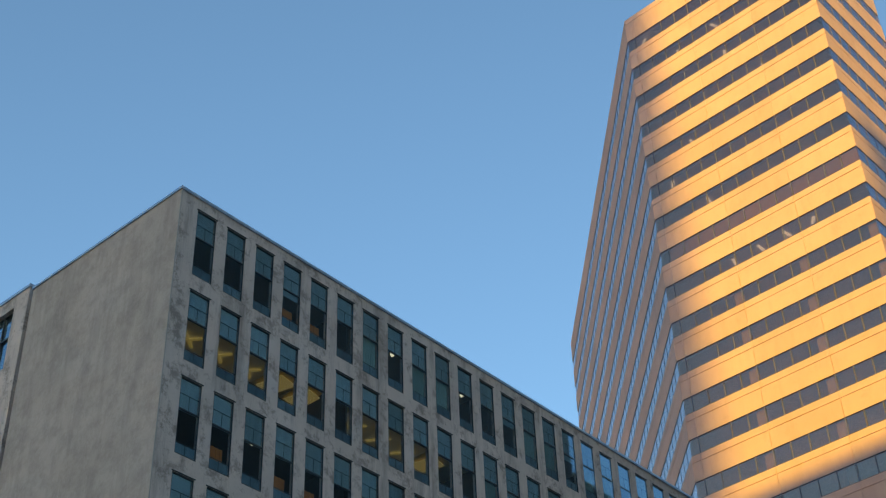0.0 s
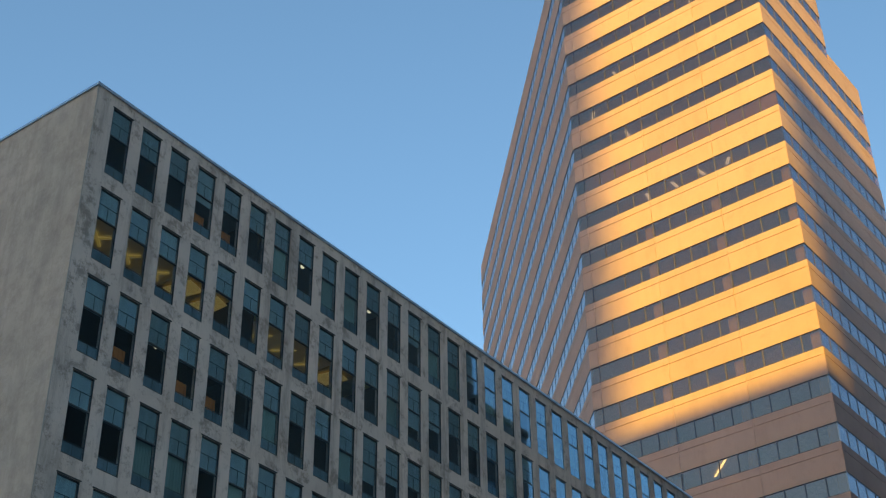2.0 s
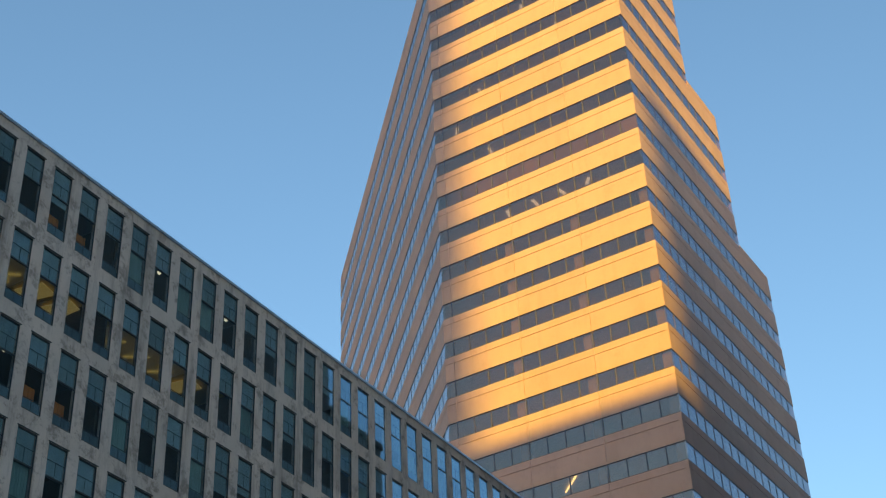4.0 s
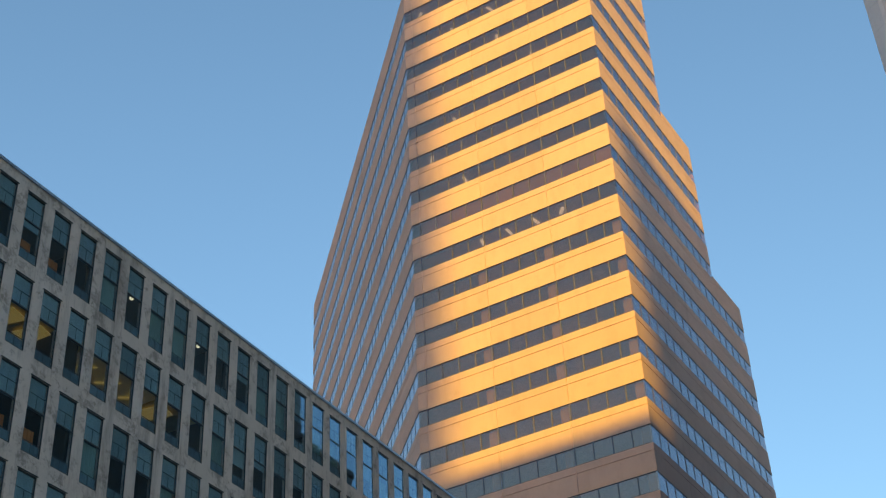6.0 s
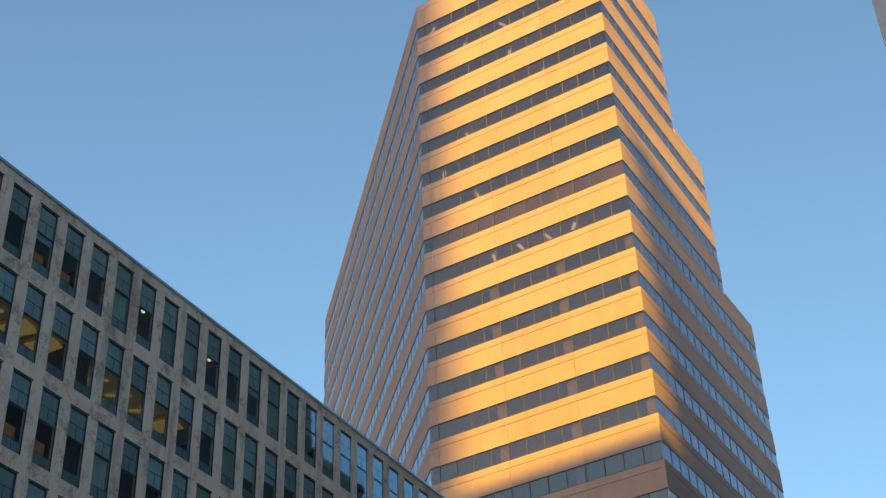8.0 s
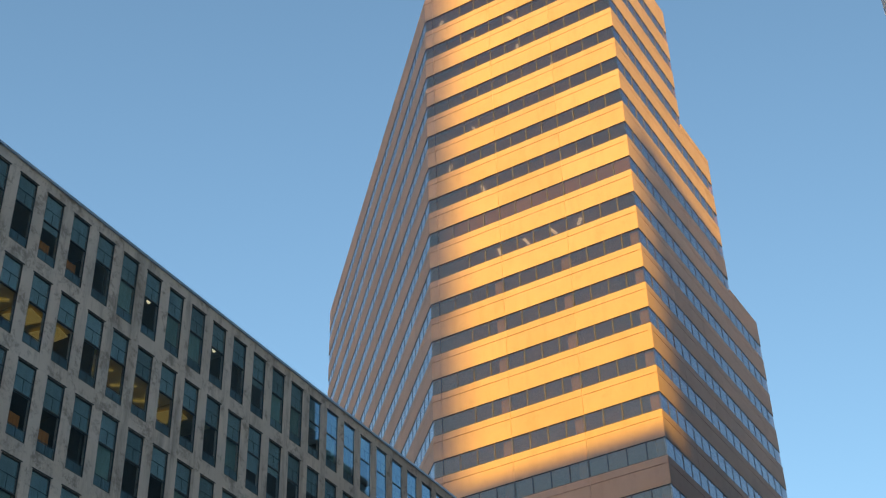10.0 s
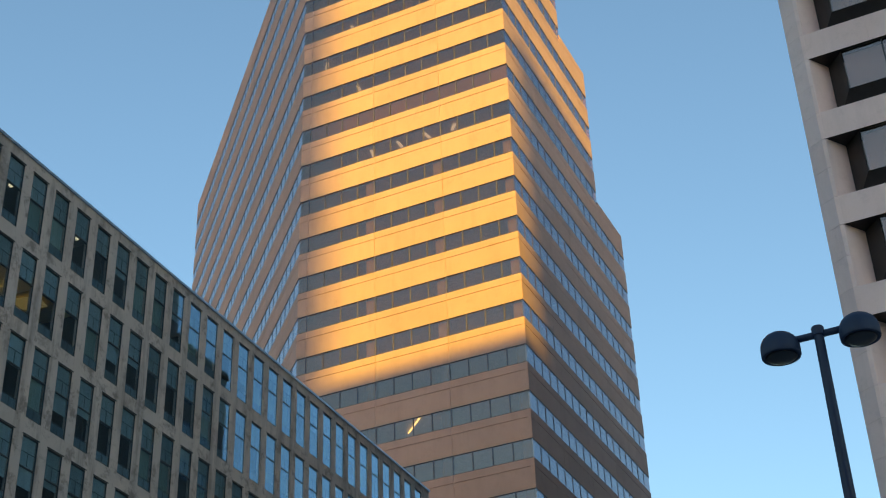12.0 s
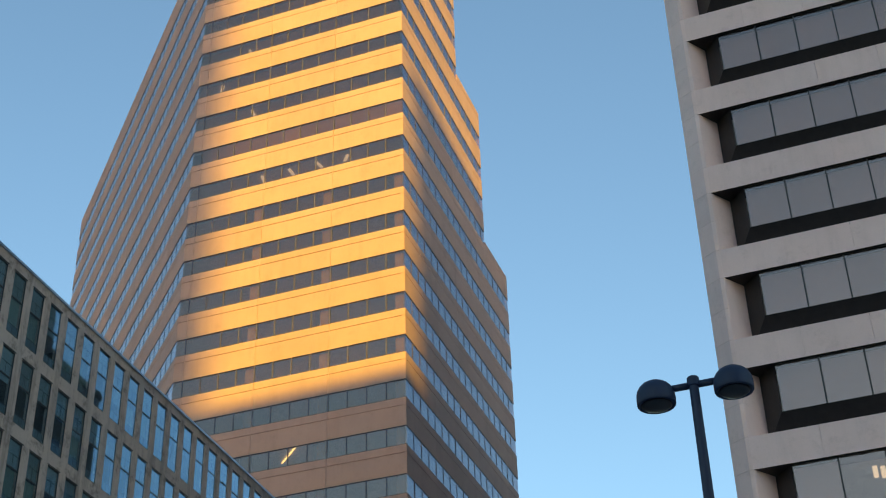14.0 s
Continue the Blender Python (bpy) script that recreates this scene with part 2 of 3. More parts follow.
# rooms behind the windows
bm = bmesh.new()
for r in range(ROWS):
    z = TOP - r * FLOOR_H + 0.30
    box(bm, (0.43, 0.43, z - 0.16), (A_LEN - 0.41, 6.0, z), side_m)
    # unseen partitions added to keep the lit rooms' glow apart
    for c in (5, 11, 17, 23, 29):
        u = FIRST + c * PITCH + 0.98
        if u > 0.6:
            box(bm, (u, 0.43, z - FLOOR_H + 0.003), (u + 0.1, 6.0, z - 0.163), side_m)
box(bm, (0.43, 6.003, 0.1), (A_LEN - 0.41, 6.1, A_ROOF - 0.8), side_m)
part("rooms", bm, ROOM, office, "rooms with plaster ceilings coloured near black to look dim")

FRAME_D = 0.016


def sash_frame():
    bm = bmesh.new()
    w, h, b = WIN_W, WIN_H, 0.025
    box(bm, (0, 0, 0), (b, 0.05, h)), box(bm, (w - b, 0, 0), (w, 0.05, h))
    box(bm, (b, 0, h - 0.04), (w - b, 0.09, h)), box(bm, (b, 0, 0), (w - b, 0.09, 0.05))
    box(bm, (b, -0.012, h * 0.575), (w - b, 0.045, h * 0.575 + 0.05))
    # thin bars behind the glass
    box(bm, (b, 0.03, h * 0.785), (w - b, 0.045, h * 0.785 + 0.02))
    box(bm, (b, 0.03, h * 0.155), (w - b, 0.045, h * 0.155 + 0.026))
    box(bm, (w / 2 - 0.009, 0.031, h * 0.575 + 0.05), (w / 2 + 0.009, 0.044, h * 0.785))
    box(bm, (w / 2 - 0.011, 0.031, 0.05), (w / 2 + 0.011, 0.044, h * 0.155))
    box(bm, (-0.04, -0.05, h + 0.004), (w + 0.04, 0.02, h + 0.038))
    return mesh_of("window", bm, STEEL)


SASH = sash_frame()
PANE_UP = mesh_of("pane", simple_box(WIN_W - 0.06, 0.012, WIN_H * 0.425 - 0.115), SASH_GLASS)
PANE_LOW = mesh_of("pane", simple_box(WIN_W - 0.06, 0.012, WIN_H * 0.575 - 0.06), SASH_GLASS)
BLINDS = [mesh_of("blind", simple_box(WIN_W - 0.12, 0.02, WIN_H * k), BLIND) for k in (0.41, 0.50, 0.66)]
bm = bmesh.new()
for i in range(12):
    x = i * (WIN_W - 0.14) / 12
    box(bm, (x, 0.012 * (i % 2), 0), (x + (WIN_W - 0.14) / 12, 0.012 + 0.012 * (i % 2), WIN_H * 0.44))
DRAPE = mesh_of("drape", bm, GREEN_CLOTH)
LOW_PANEL = mesh_of("lower_panel", simple_box(WIN_W - 0.08, 0.015, WIN_H * 0.13), FROSTED)
rng = random.Random(4)
LIT = {(1, 0), (1, 1), (1, 2), (1, 3), (1, 4), (1, 6), (1, 7), (1, 8), (1, 9)}
BARE = {(0, 7), (0, 10), (2, 2)}
FULL = {(0, 6), (0, 8), (0, 9), (0, 13), (0, 14), (1, 11), (2, 6), (3, 5)}
HALF = {(0, 3), (0, 12), (0, 15), (2, 11)}
CLEAR = {(0, 0), (0, 1), (0, 2), (0, 4), (0, 5), (0, 11), (1, 5), (1, 10), (2, 0), (2, 1), (2, 3), (2, 4), (2, 5), (2, 7), (2, 8), (3, 0), (3, 1)}
for r in range(ROWS):
    for c in range(COLS):
        u, z = FIRST + c * PITCH, TOP - r * FLOOR_H - WIN_H
        win = part("window", SASH, STEEL, office, m=A.matrix(u, FRAME_D, z))
        part("pane", PANE_UP, SASH_GLASS, win, m=A.matrix(u + 0.03, FRAME_D + 0.014, z + WIN_H * 0.575 + 0.055))
        part("pane", PANE_LOW, SASH_GLASS, win, m=A.matrix(u + 0.03, FRAME_D + 0.012, z + 0.06))
        part("lower_panel", LOW_PANEL, FROSTED, win, m=A.matrix(u + 0.04, FRAME_D + 0.055, z + 0.062))
        k = 0 if (r, c) in LIT | BARE | FULL | CLEAR else 1 if (r, c) in HALF else rng.choices((0, 1, 2), (6, 2, 1))[0]
        part("blind", BLINDS[k], BLIND, win, "pulled roller blind", m=A.matrix(u + 0.06, FRAME_D + 0.075, z + WIN_H - 0.03 - BLINDS[k].vertices[4].co.z))
        if (r, c) in FULL or (r, c) not in LIT | BARE | HALF | CLEAR and rng.random() < 0.3:
            part("drape", DRAPE, GREEN_CLOTH, win, "pale green drape drawn across the lower sash", m=A.matrix(u + 0.07, FRAME_D + 0.12, z + WIN_H * 0.14))

# boards coloured as lamp-lit ceiling, and lights that are on, behind some windows
BOARD = mesh_of("ceiling_board", simple_box(1.5, 4.5, 0.03), LIT_CEILING)
for r, c in ((1, i) for i in (1, 2, 3, 4, 5, 6, 7, 8, 9, 10, 11)):
    part("ceiling_board", BOARD, LIT_CEILING, office, m=A.matrix(FIRST + c * PITCH - 0.1, 0.5, TOP - r * FLOOR_H + 0.105))
bm = bmesh.new()
for turn_a in (38, -52):
    box(bm, (-0.06, -0.55, 0), (0.06, 0.55, 0.05), pose(0, 0, 0.003 * (turn_a > 0), 0, 0, turn_a))
CROSS = mesh_of("ceiling_light", bm, GLOW_YELLOW)
bm = bmesh.new()
box(bm, (-0.5, -0.7, 0), (0.45, 0.6, 0.04))
SQUARE = mesh_of("ceiling_light", bm, GLOW_PANEL)
# added glowing sheet stands for ceiling that the tubes light too little
bm = bmesh.new()
box(bm, (-0.9, -0.95, 0), (0.75, 0.9, 0.03))
GLOW_SHEET = mesh_of("diffuser_panel", bm, GLOW_CEILING)
bm = bmesh.new()
bmesh.ops.create_uvsphere(bm, u_segments=12, v_segments=8, radius=0.10)
BULB = mesh_of("pendant_lamp", bm, GLOW_WARM, True)
for r, c in sorted(LIT):
    crossed = c not in (3, 4, 9)
    ob = new("ceiling_light", CROSS if crossed else SQUARE)
    ob.matrix_basis = A.matrix(FIRST + c * PITCH + 2.1, 2.55, TOP - r * FLOOR_H - 0.05) @ pose(0, 0, 0, 0, 0, 0 if crossed else 12)
    if not crossed:
        tagged(ob, "square yellow glowing panel under an office ceiling", "light", "office ceiling lights")
        continue
    part("diffuser_panel", GLOW_SHEET, GLOW_CEILING, ob, "dim glowing sheet added for the lit yellow ceiling", m=A.matrix(FIRST + c * PITCH + 2.1, 2.55, TOP - r * FLOOR_H + 0.055))
    tagged(ob, "crossed yellow tube lights under an office ceiling", "light", "office ceiling lights")
for r, c in sorted(BARE):
    ob = new("pendant_lamp", BULB)
    ob.matrix_basis = A.matrix(FIRST + c * PITCH + 0.95, 0.62, TOP - r * FLOOR_H - 0.82)
    tagged(ob, "small round warm lamp glowing behind a window", "lamp", "window lamps")
bm = bmesh.new()
for i in range(9):
    x = i * 0.1
    box(bm, (x, 0.02 * (i % 2), 0), (x + 0.1, 0.03 + 0.02 * (i % 2), 0.74))
CURTAIN = mesh_of("curtain", bm, ORANGE)
for r, c in ((0, 3), (0, 4), (2, 1), (2, 3), (2, 4), (3, 6)):
    ob = new("curtain", CURTAIN)
    ob.matrix_basis = A.matrix(FIRST + c * PITCH + 0.05, 0.46, TOP - r * FLOOR_H - WIN_H + 0.52)
    tagged(ob, "orange cloth curtain behind a sash window", "curtain", "orange curtains")

# the wing that adjoins behind a dark slot
wing = thing("adjoining_wing", *A.at(0, 9.8, 0), "grey concrete wing adjoining the office building", "building")
bm = bmesh.new()
box(bm, (0.02, 9.80, 0), (0.45, 10.78, 38.1), side_m)
box(bm, (0.02, 12.6, 0), (0.45, 24, 38.1), side_m)
box(bm, (0.02, 10.783, 37.5), (0.447, 12.597, 38.097), side_m)
for r in range(9):
    box(bm, (0.02, 10.783, 37.5 - 3.8 * (r + 1)), (0.447, 12.597, 37.5 - 3.8 * r - 3.06), side_m)
box(bm, (0.45, 9.80, 0), (20, 10.2, 38.1), side_m)
box(bm, (1.2, 10.5, 0), (1.3, 24, 37.6), side_m)
part("wing_wall", bm, CONCRETE, wing)
bm = bmesh.new()
box(bm, (-0.04, 9.75, 38.1), (0.55, 24, 38.25), side_m)
part("coping", bm, COPING, wing)
WSIDE = Face(A.at(0.2, 10.783, 0).xy, A_IN, A_DIR)
for r in range(9):
    z = 37.5 - 3.8 * r - 3.06
    bm = bmesh.new()
    for a, b, lo, hi in ((0, 0.05, 0, 3.06), (1.76, 1.81, 0, 3.06), (0.9, 0.95, 0.06, 3.0), (0.05, 1.76, 0, 0.06), (0.05, 1.76, 3.0, 3.06), (0.053, 0.897, 1.75, 1.82), (0.953, 1.757, 1.75, 1.82)):
        box(bm, (a, 0, lo), (b, 0.08, hi))
    win = part("window", bm, STEEL, wing, m=WSIDE.matrix(0, 0, z))
    part("pane", simple_box(1.7, 0.012, 2.94), SASH_GLASS, win, m=WSIDE.matrix(0.055, 0.085, z + 0.06))

# ======================================================================
# The granite tower with ribbon windows
# ======================================================================
FL, FR, LF = Vector((20.030, 103.072)), Vector((34.886, 89.283)), Vector((17.563, 162.075))
R_DIR = heading(-42.06)
L_DIR = (LF - FL).normalized()
STRIP0, STOREY, GLASS_H, T_ROOF = 106.32, 3.890, 1.555, 110.96
SPAN_H = STOREY - GLASS_H
U_TOP, U_MID, U_LOW = 15.2, 22.1, 29.1
E_LOW, E_MID, E_TOP = (FR + R_DIR * k for k in (U_LOW, U_MID, U_TOP))
FRONT = Face(FL, FR - FL, Vector((0.680, 0.733)))
RIGHT = Face(FR, R_DIR, Vector((-R_DIR.y, R_DIR.x)))
LEFT = Face(FL, L_DIR, Vector((L_DIR.y, -L_DIR.x)))
F_LEN, L_LEN = (FR - FL).length, (LF - FL).length
tower = thing("office_tower", FL.x, FL.y, 0, "tall pink granite office tower with ribbon windows and stepped end", "tower")
STEP1, STEP2 = STRIP0 - 4 * STOREY + GLASS_H + SPAN_H * 1.44, STRIP0 - 8 * STOREY + GLASS_H + SPAN_H * 1.30
NFLOORS = 27


def r_end(k):
    return U_TOP if k < 4 else U_MID if k < 8 else U_LOW


def spandrel(width, height, lip=0.62, depth=0.28):
    """A granite panel with the groove that runs along it."""
    bm = bmesh.new()
    g = 0.0015
    box(bm, (g, 0, height - lip), (width - g, depth, height))
    box(bm, (g, 0.06, height - lip - 0.055), (width - g, depth, height - lip))
    box(bm, (g, 0, 0), (width - g, depth, height - lip - 0.055))
    return mesh_of("granite_panel", bm, GRANITE)


PANEL_W, PANE = 6.46, 1.615
shared = {}


def band(face, length, first, z0, height, holder):
    """Panels along one storey; first is the width of the odd one at the start."""
    u = 0.0
    widths = [first] if first > 0.01 else []
    while sum(widths) < length - 0.01:
        widths.append(min(PANEL_W, length - sum(widths)))
    for w in widths:
        key = (round(w, 3), round(height, 3))
        if key not in shared:
            shared[key] = spandrel(w - 0.03, height)
        part("granite_panel", shared[key], GRANITE, holder, m=face.matrix(u + 0.015, 0, z0))
        u += w


def slab_outline(k, inset):
    e = FR + R_DIR * r_end(k)
    back = e + L_DIR * 42
    pts = [FL, FR, e, back, LF]
    mid = sum(pts, Vector((0, 0))) / len(pts)
    return [p + (mid - p).normalized() * inset for p in pts]


# core and floor slabs
bm = bmesh.new()
for k in range(NFLOORS + 1):
    top = T_ROOF - 0.3 if k == 0 else STRIP0 - (k - 1) * STOREY - 0.1
    prism(bm, slab_outline(max(k - 1, 0), 0.8), top - SPAN_H * 0.86, top)
part("floor_slabs", bm, OFFICE, tower, "pale office ceilings seen through the glass")
bm = bmesh.new()
for k0, k1 in ((0, 4), (4, 8), (8, 27)):
    zt = STRIP0 - k0 * STOREY + GLASS_H
    prism(bm, slab_outline(k0, 7.0), max(0, STRIP0 - k1 * STOREY + GLASS_H), zt)
part("core", bm, OFFICE, tower)

facades = {}
for name, label in (("front_facade", "granite front facade lit golden by low sun"), ("stepped_facade", "granite facade that steps in towards the top"), ("long_facade", "granite facade in blue evening shade")):
    bm = bmesh.new()
    face, length = {"front_facade": (FRONT, F_LEN), "stepped_facade": (RIGHT, U_TOP), "long_facade": (LEFT, L_LEN)}[name]
    box(bm, (0.4, 0.02, T_ROOF - 0.15), (length - 0.1, 0.6, T_ROOF + 0.05), face.matrix(0, 0, 0))
    facades[name] = part(name, bm, GRANITE, tower, label)
# closing walls behind the steps and at the back
bm = bmesh.new()
for start, k, zlo, zhi in ((E_LOW, 8, 0, STEP2), (E_MID, 4, STEP2, STEP1), (E_TOP, 0, STEP1, T_ROOF)):
    fc = Face(start, L_DIR, Vector((-L_DIR.y, L_DIR.x)))
    box(bm, (0.10, 0.012, zlo), (42, 0.5, zhi), fc.matrix(0, 0, 0))
back = E_LOW + L_DIR * 42
fc = Face(LF, back - LF, Vector((0.05, -1)))
box(bm, (0.07, 0.02, 0), ((back - LF).length, 0.6, T_ROOF - 0.02), fc.matrix(0, 0, 0))
part("rear_wall", bm, GRANITE, tower)
bm = bmesh.new()
prism(bm, slab_outline(0, 0.5), T_ROOF - 0.28, T_ROOF - 0.02)
for k in (4, 8):
    deck = STRIP0 - (k - 1) * STOREY - 0.12
    prism(bm, slab_outline(k, 0.5), deck - 0.4, deck)
part("roof", bm, PAVING, tower)

FIRST_F = F_LEN - 3 * PANEL_W
GLASS_D = 0.035
PANES = {w: mesh_of("pane", simple_box(w, 0.02, GLASS_H), TOWER_GLASS) for w in (PANE, round(FIRST_F, 3))}
MULL = mesh_of("mullion", simple_box(0.055, 0.10, GLASS_H), ALU)
stuff_glass, stuff_mull, stuff_bar, stuff_rail = bmesh.new(), bmesh.new(), bmesh.new(), bmesh.new()
for k in range(NFLOORS):
    zb = STRIP0 - k * STOREY
    # granite under each strip of glass, and the parapets
    zlow = max(0.0, zb - SPAN_H)
    band(FRONT, F_LEN, FIRST_F, zlow, zb - zlow, facades["front_facade"])
    band(LEFT, L_LEN, 0, zlow, zb - zlow, facades["long_facade"])
    ext = r_end(k)
    nxt = r_end(k + 1)
    band(RIGHT, ext, 0, zlow, zb - zlow, facades["stepped_facade"])
    if nxt > ext:
        band(Face(RIGHT.at(ext, 0, 0).xy, R_DIR, RIGHT.i), nxt - ext, 0, zlow, SPAN_H * (1.33 if k == 3 else 1.18), facades["stepped_facade"])
    if k == 0:
        zt = zb + GLASS_H
        band(FRONT, F_LEN, FIRST_F, zt, T_ROOF - zt, facades["front_facade"])
        band(LEFT, L_LEN, 0, zt, T_ROOF - zt, facades["long_facade"])
        band(RIGHT, ext, 0, zt, T_ROOF - zt, facades["stepped_facade"])
    # glass
    near = k < 18
    w0 = round(FIRST_F, 3)
    if near:
        part("pane", PANES[w0], TOWER_GLASS, facades["front_facade"], m=FRONT.matrix(0.02, GLASS_D, zb))
        for j in range(12):
            part("pane", PANES[PANE], TOWER_GLASS, facades["front_facade"], m=FRONT.matrix(FIRST_F + j * PANE, GLASS_D, zb))
    else:
        box(stuff_glass, (0.02, GLASS_D, zb), (F_LEN, GLASS_D + 0.02, zb + GLASS_H), FRONT.matrix(0, 0, 0))
    for j in range(12):
        if k % 2 == 0 and j == 1:
            continue
        part("mullion", MULL, ALU, facades["front_facade"], m=FRONT.matrix(FIRST_F + j * PANE - 0.0275, GLASS_D - 0.03, zb))
        # dark strip added behind the mullion, so it reads dark in shaded rows
        box(stuff_mull, (FIRST_F + j * PANE - 0.05, GLASS_D - 0.006, zb + 0.042), (FIRST_F + j * PANE + 0.05, GLASS_D - 0.001, zb + GLASS_H - 0.072), FRONT.matrix(0, 0, 0))
    nr = int(ext / PANE)
    for j in range(nr + 1):
        w = min(PANE, ext - j * PANE)
        if w < 0.1:
            continue
        if k < 17 and w == PANE:
            part("pane", PANES[PANE], TOWER_GLASS, facades["stepped_facade"], m=RIGHT.matrix(j * PANE + 0.002, GLASS_D, zb))
        else:
            box(stuff_glass, (j * PANE + 0.003, GLASS_D, zb), (j * PANE + w, GLASS_D + 0.02, zb + GLASS_H), RIGHT.matrix(0, 0, 0))
        if j:
            box(stuff_bar, (j * PANE - 0.04, GLASS_D - 0.024, zb), (j * PANE + 0.04, GLASS_D + 0.05, zb + GLASS_H), RIGHT.matrix(0, 0, 0))
    nl = int(L_LEN / PANE)
    for j in range(nl + 1):
        w = min(PANE, L_LEN - j * PANE)
        if k < 17 and j < 17:
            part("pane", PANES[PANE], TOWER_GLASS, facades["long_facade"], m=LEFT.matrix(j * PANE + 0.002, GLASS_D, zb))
        else:
            box(stuff_glass, (j * PANE + 0.003, GLASS_D, zb), (j * PANE + w, GLASS_D + 0.02, zb + GLASS_H), LEFT.matrix(0, 0, 0))
        if j:
            box(stuff_mull, (j * PANE - 0.04, GLASS_D - 0.02, zb), (j * PANE + 0.04, GLASS_D + 0.05, zb + GLASS_H), LEFT.matrix(0, 0, 0))
    for face, length in ((FRONT, F_LEN), (RIGHT, ext), (LEFT, L_LEN)):
        box(stuff_rail, (0.05, 0.015, zb + GLASS_H - 0.07), (length - 0.05, GLASS_D - 0.003, zb + GLASS_H - 0.003), face.matrix(0, 0, 0))
        box(stuff_rail, (0.05, 0.015, zb + 0.003), (length - 0.05, GLASS_D - 0.003, zb + 0.04), face.matrix(0, 0, 0))
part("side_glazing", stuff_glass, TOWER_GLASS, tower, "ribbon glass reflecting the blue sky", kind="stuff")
part("side_glazing_bar", stuff_mull, GREY_ALU, tower, kind="stuff")
part("stepped_facade_bar", stuff_bar, ALU, tower, kind="stuff")
part("ribbon_rail", stuff_rail, DARK_ALU, tower, kind="stuff")
# concrete columns behind the glass
TAN_COLUMN = metal_material("tan_column_plaster", (0.17, 0.13, 0.08), 0.9)
COLUMN = mesh_of("column", simple_box(0.72, 0.5, 74.2), TAN_COLUMN)
for i in range(3):
    part("column", COLUMN, TAN_COLUMN, tower, m=FRONT.matrix(F_LEN - 0.95 - i * PANEL_W, 0.31, 0.1))

# brown blinds drawn along one storey
BROWN_CLOTH = cloth_material("brown_blind_cloth", (0.15, 0.10, 0.08), 0.75, 1.1, 0.05)
SHADE = mesh_of("blind", simple_box(PANE - 0.08, 0.015, GLASS_H - 0.06), BROWN_CLOTH)
for j in range(12):
    part("blind", SHADE, BROWN_CLOTH, facades["front_facade"], "brown blind drawn behind the glass", m=FRONT.matrix(FIRST_F + j * PANE + 0.04, 0.16, STRIP0 - 7 * STOREY + 0.03))

# lights that show under the tower's ceilings
TUBE_W = mesh_of("tube_light", simple_box(0.26, 0.95, 0.06), GLOW_DIM)
for k, u, d, turn in ((0, 1.4, 0.9, 50), (5, 1.9, 0.9, 40), (1, 4.6, 1.2, 20), (2, 9.7, 1.0, 30), (1, 9.0, 0.8, -20), (6, 5.0, 1.0, 10), (8, 14.6, 1.0, 40), (8, 9.0, 1.0, 0), (8, 6.4, 1.0, 15), (8, 11.6, 1.0, -10), (3, 13.0, 1.3, 20), (4, 4.2, 1.3, 10)):
    ob = new("tube_light", TUBE_W)
    ob.matrix_basis = FRONT.matrix(u, d, STRIP0 - k * STOREY + GLASS_H + 0.12) @ pose(0, 0, 0, 0, 0, turn)
    tagged(ob, "warm white tube light under a tower ceiling", "light", "tower ceiling lights")

ob = new("tube_light", mesh_of("tube_light", simple_box(0.12, 3.4, 0.06), GLOW_TOWER))
ob.matrix_basis = FRONT.matrix(11.2, 0.15, STRIP0 - 15 * STOREY + GLASS_H + 0.1) @ pose(0, 0, 0, 0, 0, 45)
tagged(ob, "long yellow tube light under a tower ceiling", "light", "tower ceiling lights")

# ======================================================================
# The pale building with bay windows in deep notched rows
# ======================================================================
C0 = Vector((26.862, 36.848))
C_DIR = heading(-133.32)
C_IN = Vector((-C_DIR.y, C_DIR.x))
C = Face(C0, C_DIR, C_IN)
C_TOP, C_STOREY, OPEN_H, C_ROOF = 40.80, 3.805, 2.60, 78.0
C_LEN, C_BACK = 40.0, 52.0
bay_house = thing("bay_window_building", C0.x, C0.y, 0, "pale precast stone office building with dark bay windows", "building")
cm = C.matrix(0, 0, 0)
rows_c = range(-9, 10)
OPEN_W = 11.8
PIER_W = 0.55
bm = bmesh.new()
low = [(-0.72, 0.34), (-0.14, 0.0), (0.0, 0.0), (0.57, 0.87), (0.57, 1.2), (-0.72, 1.2)]
prism(bm, [C.at(u + (0.03 if u < 0.5 else 0.02), d + 0.03, 0).xy for u, d in low], 0, C_ROOF)
part("corner_pier", bm, PALE_STONE, bay_house, "pale stone corner pier with chamfered edge")
for b in range(3):
    u0 = b * (OPEN_W + PIER_W)
    bm = bmesh.new()
    e = u0 + OPEN_W
    prism(bm, [C.at(u, d, 0).xy for u, d in ((e, 0), (e + PIER_W, 0), (e + PIER_W + 0.57, 0.87), (e + PIER_W + 0.57, 1.2), (e - 0.57, 1.2), (e - 0.57, 0.87))], 0, C_ROOF)
    part("pier", bm, PALE_STONE, bay_house)
PIER_STONES = {}
for hgt in (OPEN_H * 0.5, C_STOREY - OPEN_H):
    bm = bmesh.new()
    prism(bm, [(u, d) for u, d in low], 0.006, hgt - 0.006)
    PIER_STONES[hgt] = mesh_of("pier_stone", bm, PALE_STONE)
for r in rows_c:
    zt = C_TOP - r * C_STOREY + C_STOREY
    if zt > 4:
        for z, hgt in ((zt, C_STOREY - OPEN_H), (zt - OPEN_H, OPEN_H * 0.5), (zt - OPEN_H * 0.5, OPEN_H * 0.5)):
            part("pier_stone", PIER_STONES[hgt], PALE_STONE, bay_house, m=C.matrix(0, 0, z))
band_meshes = {}
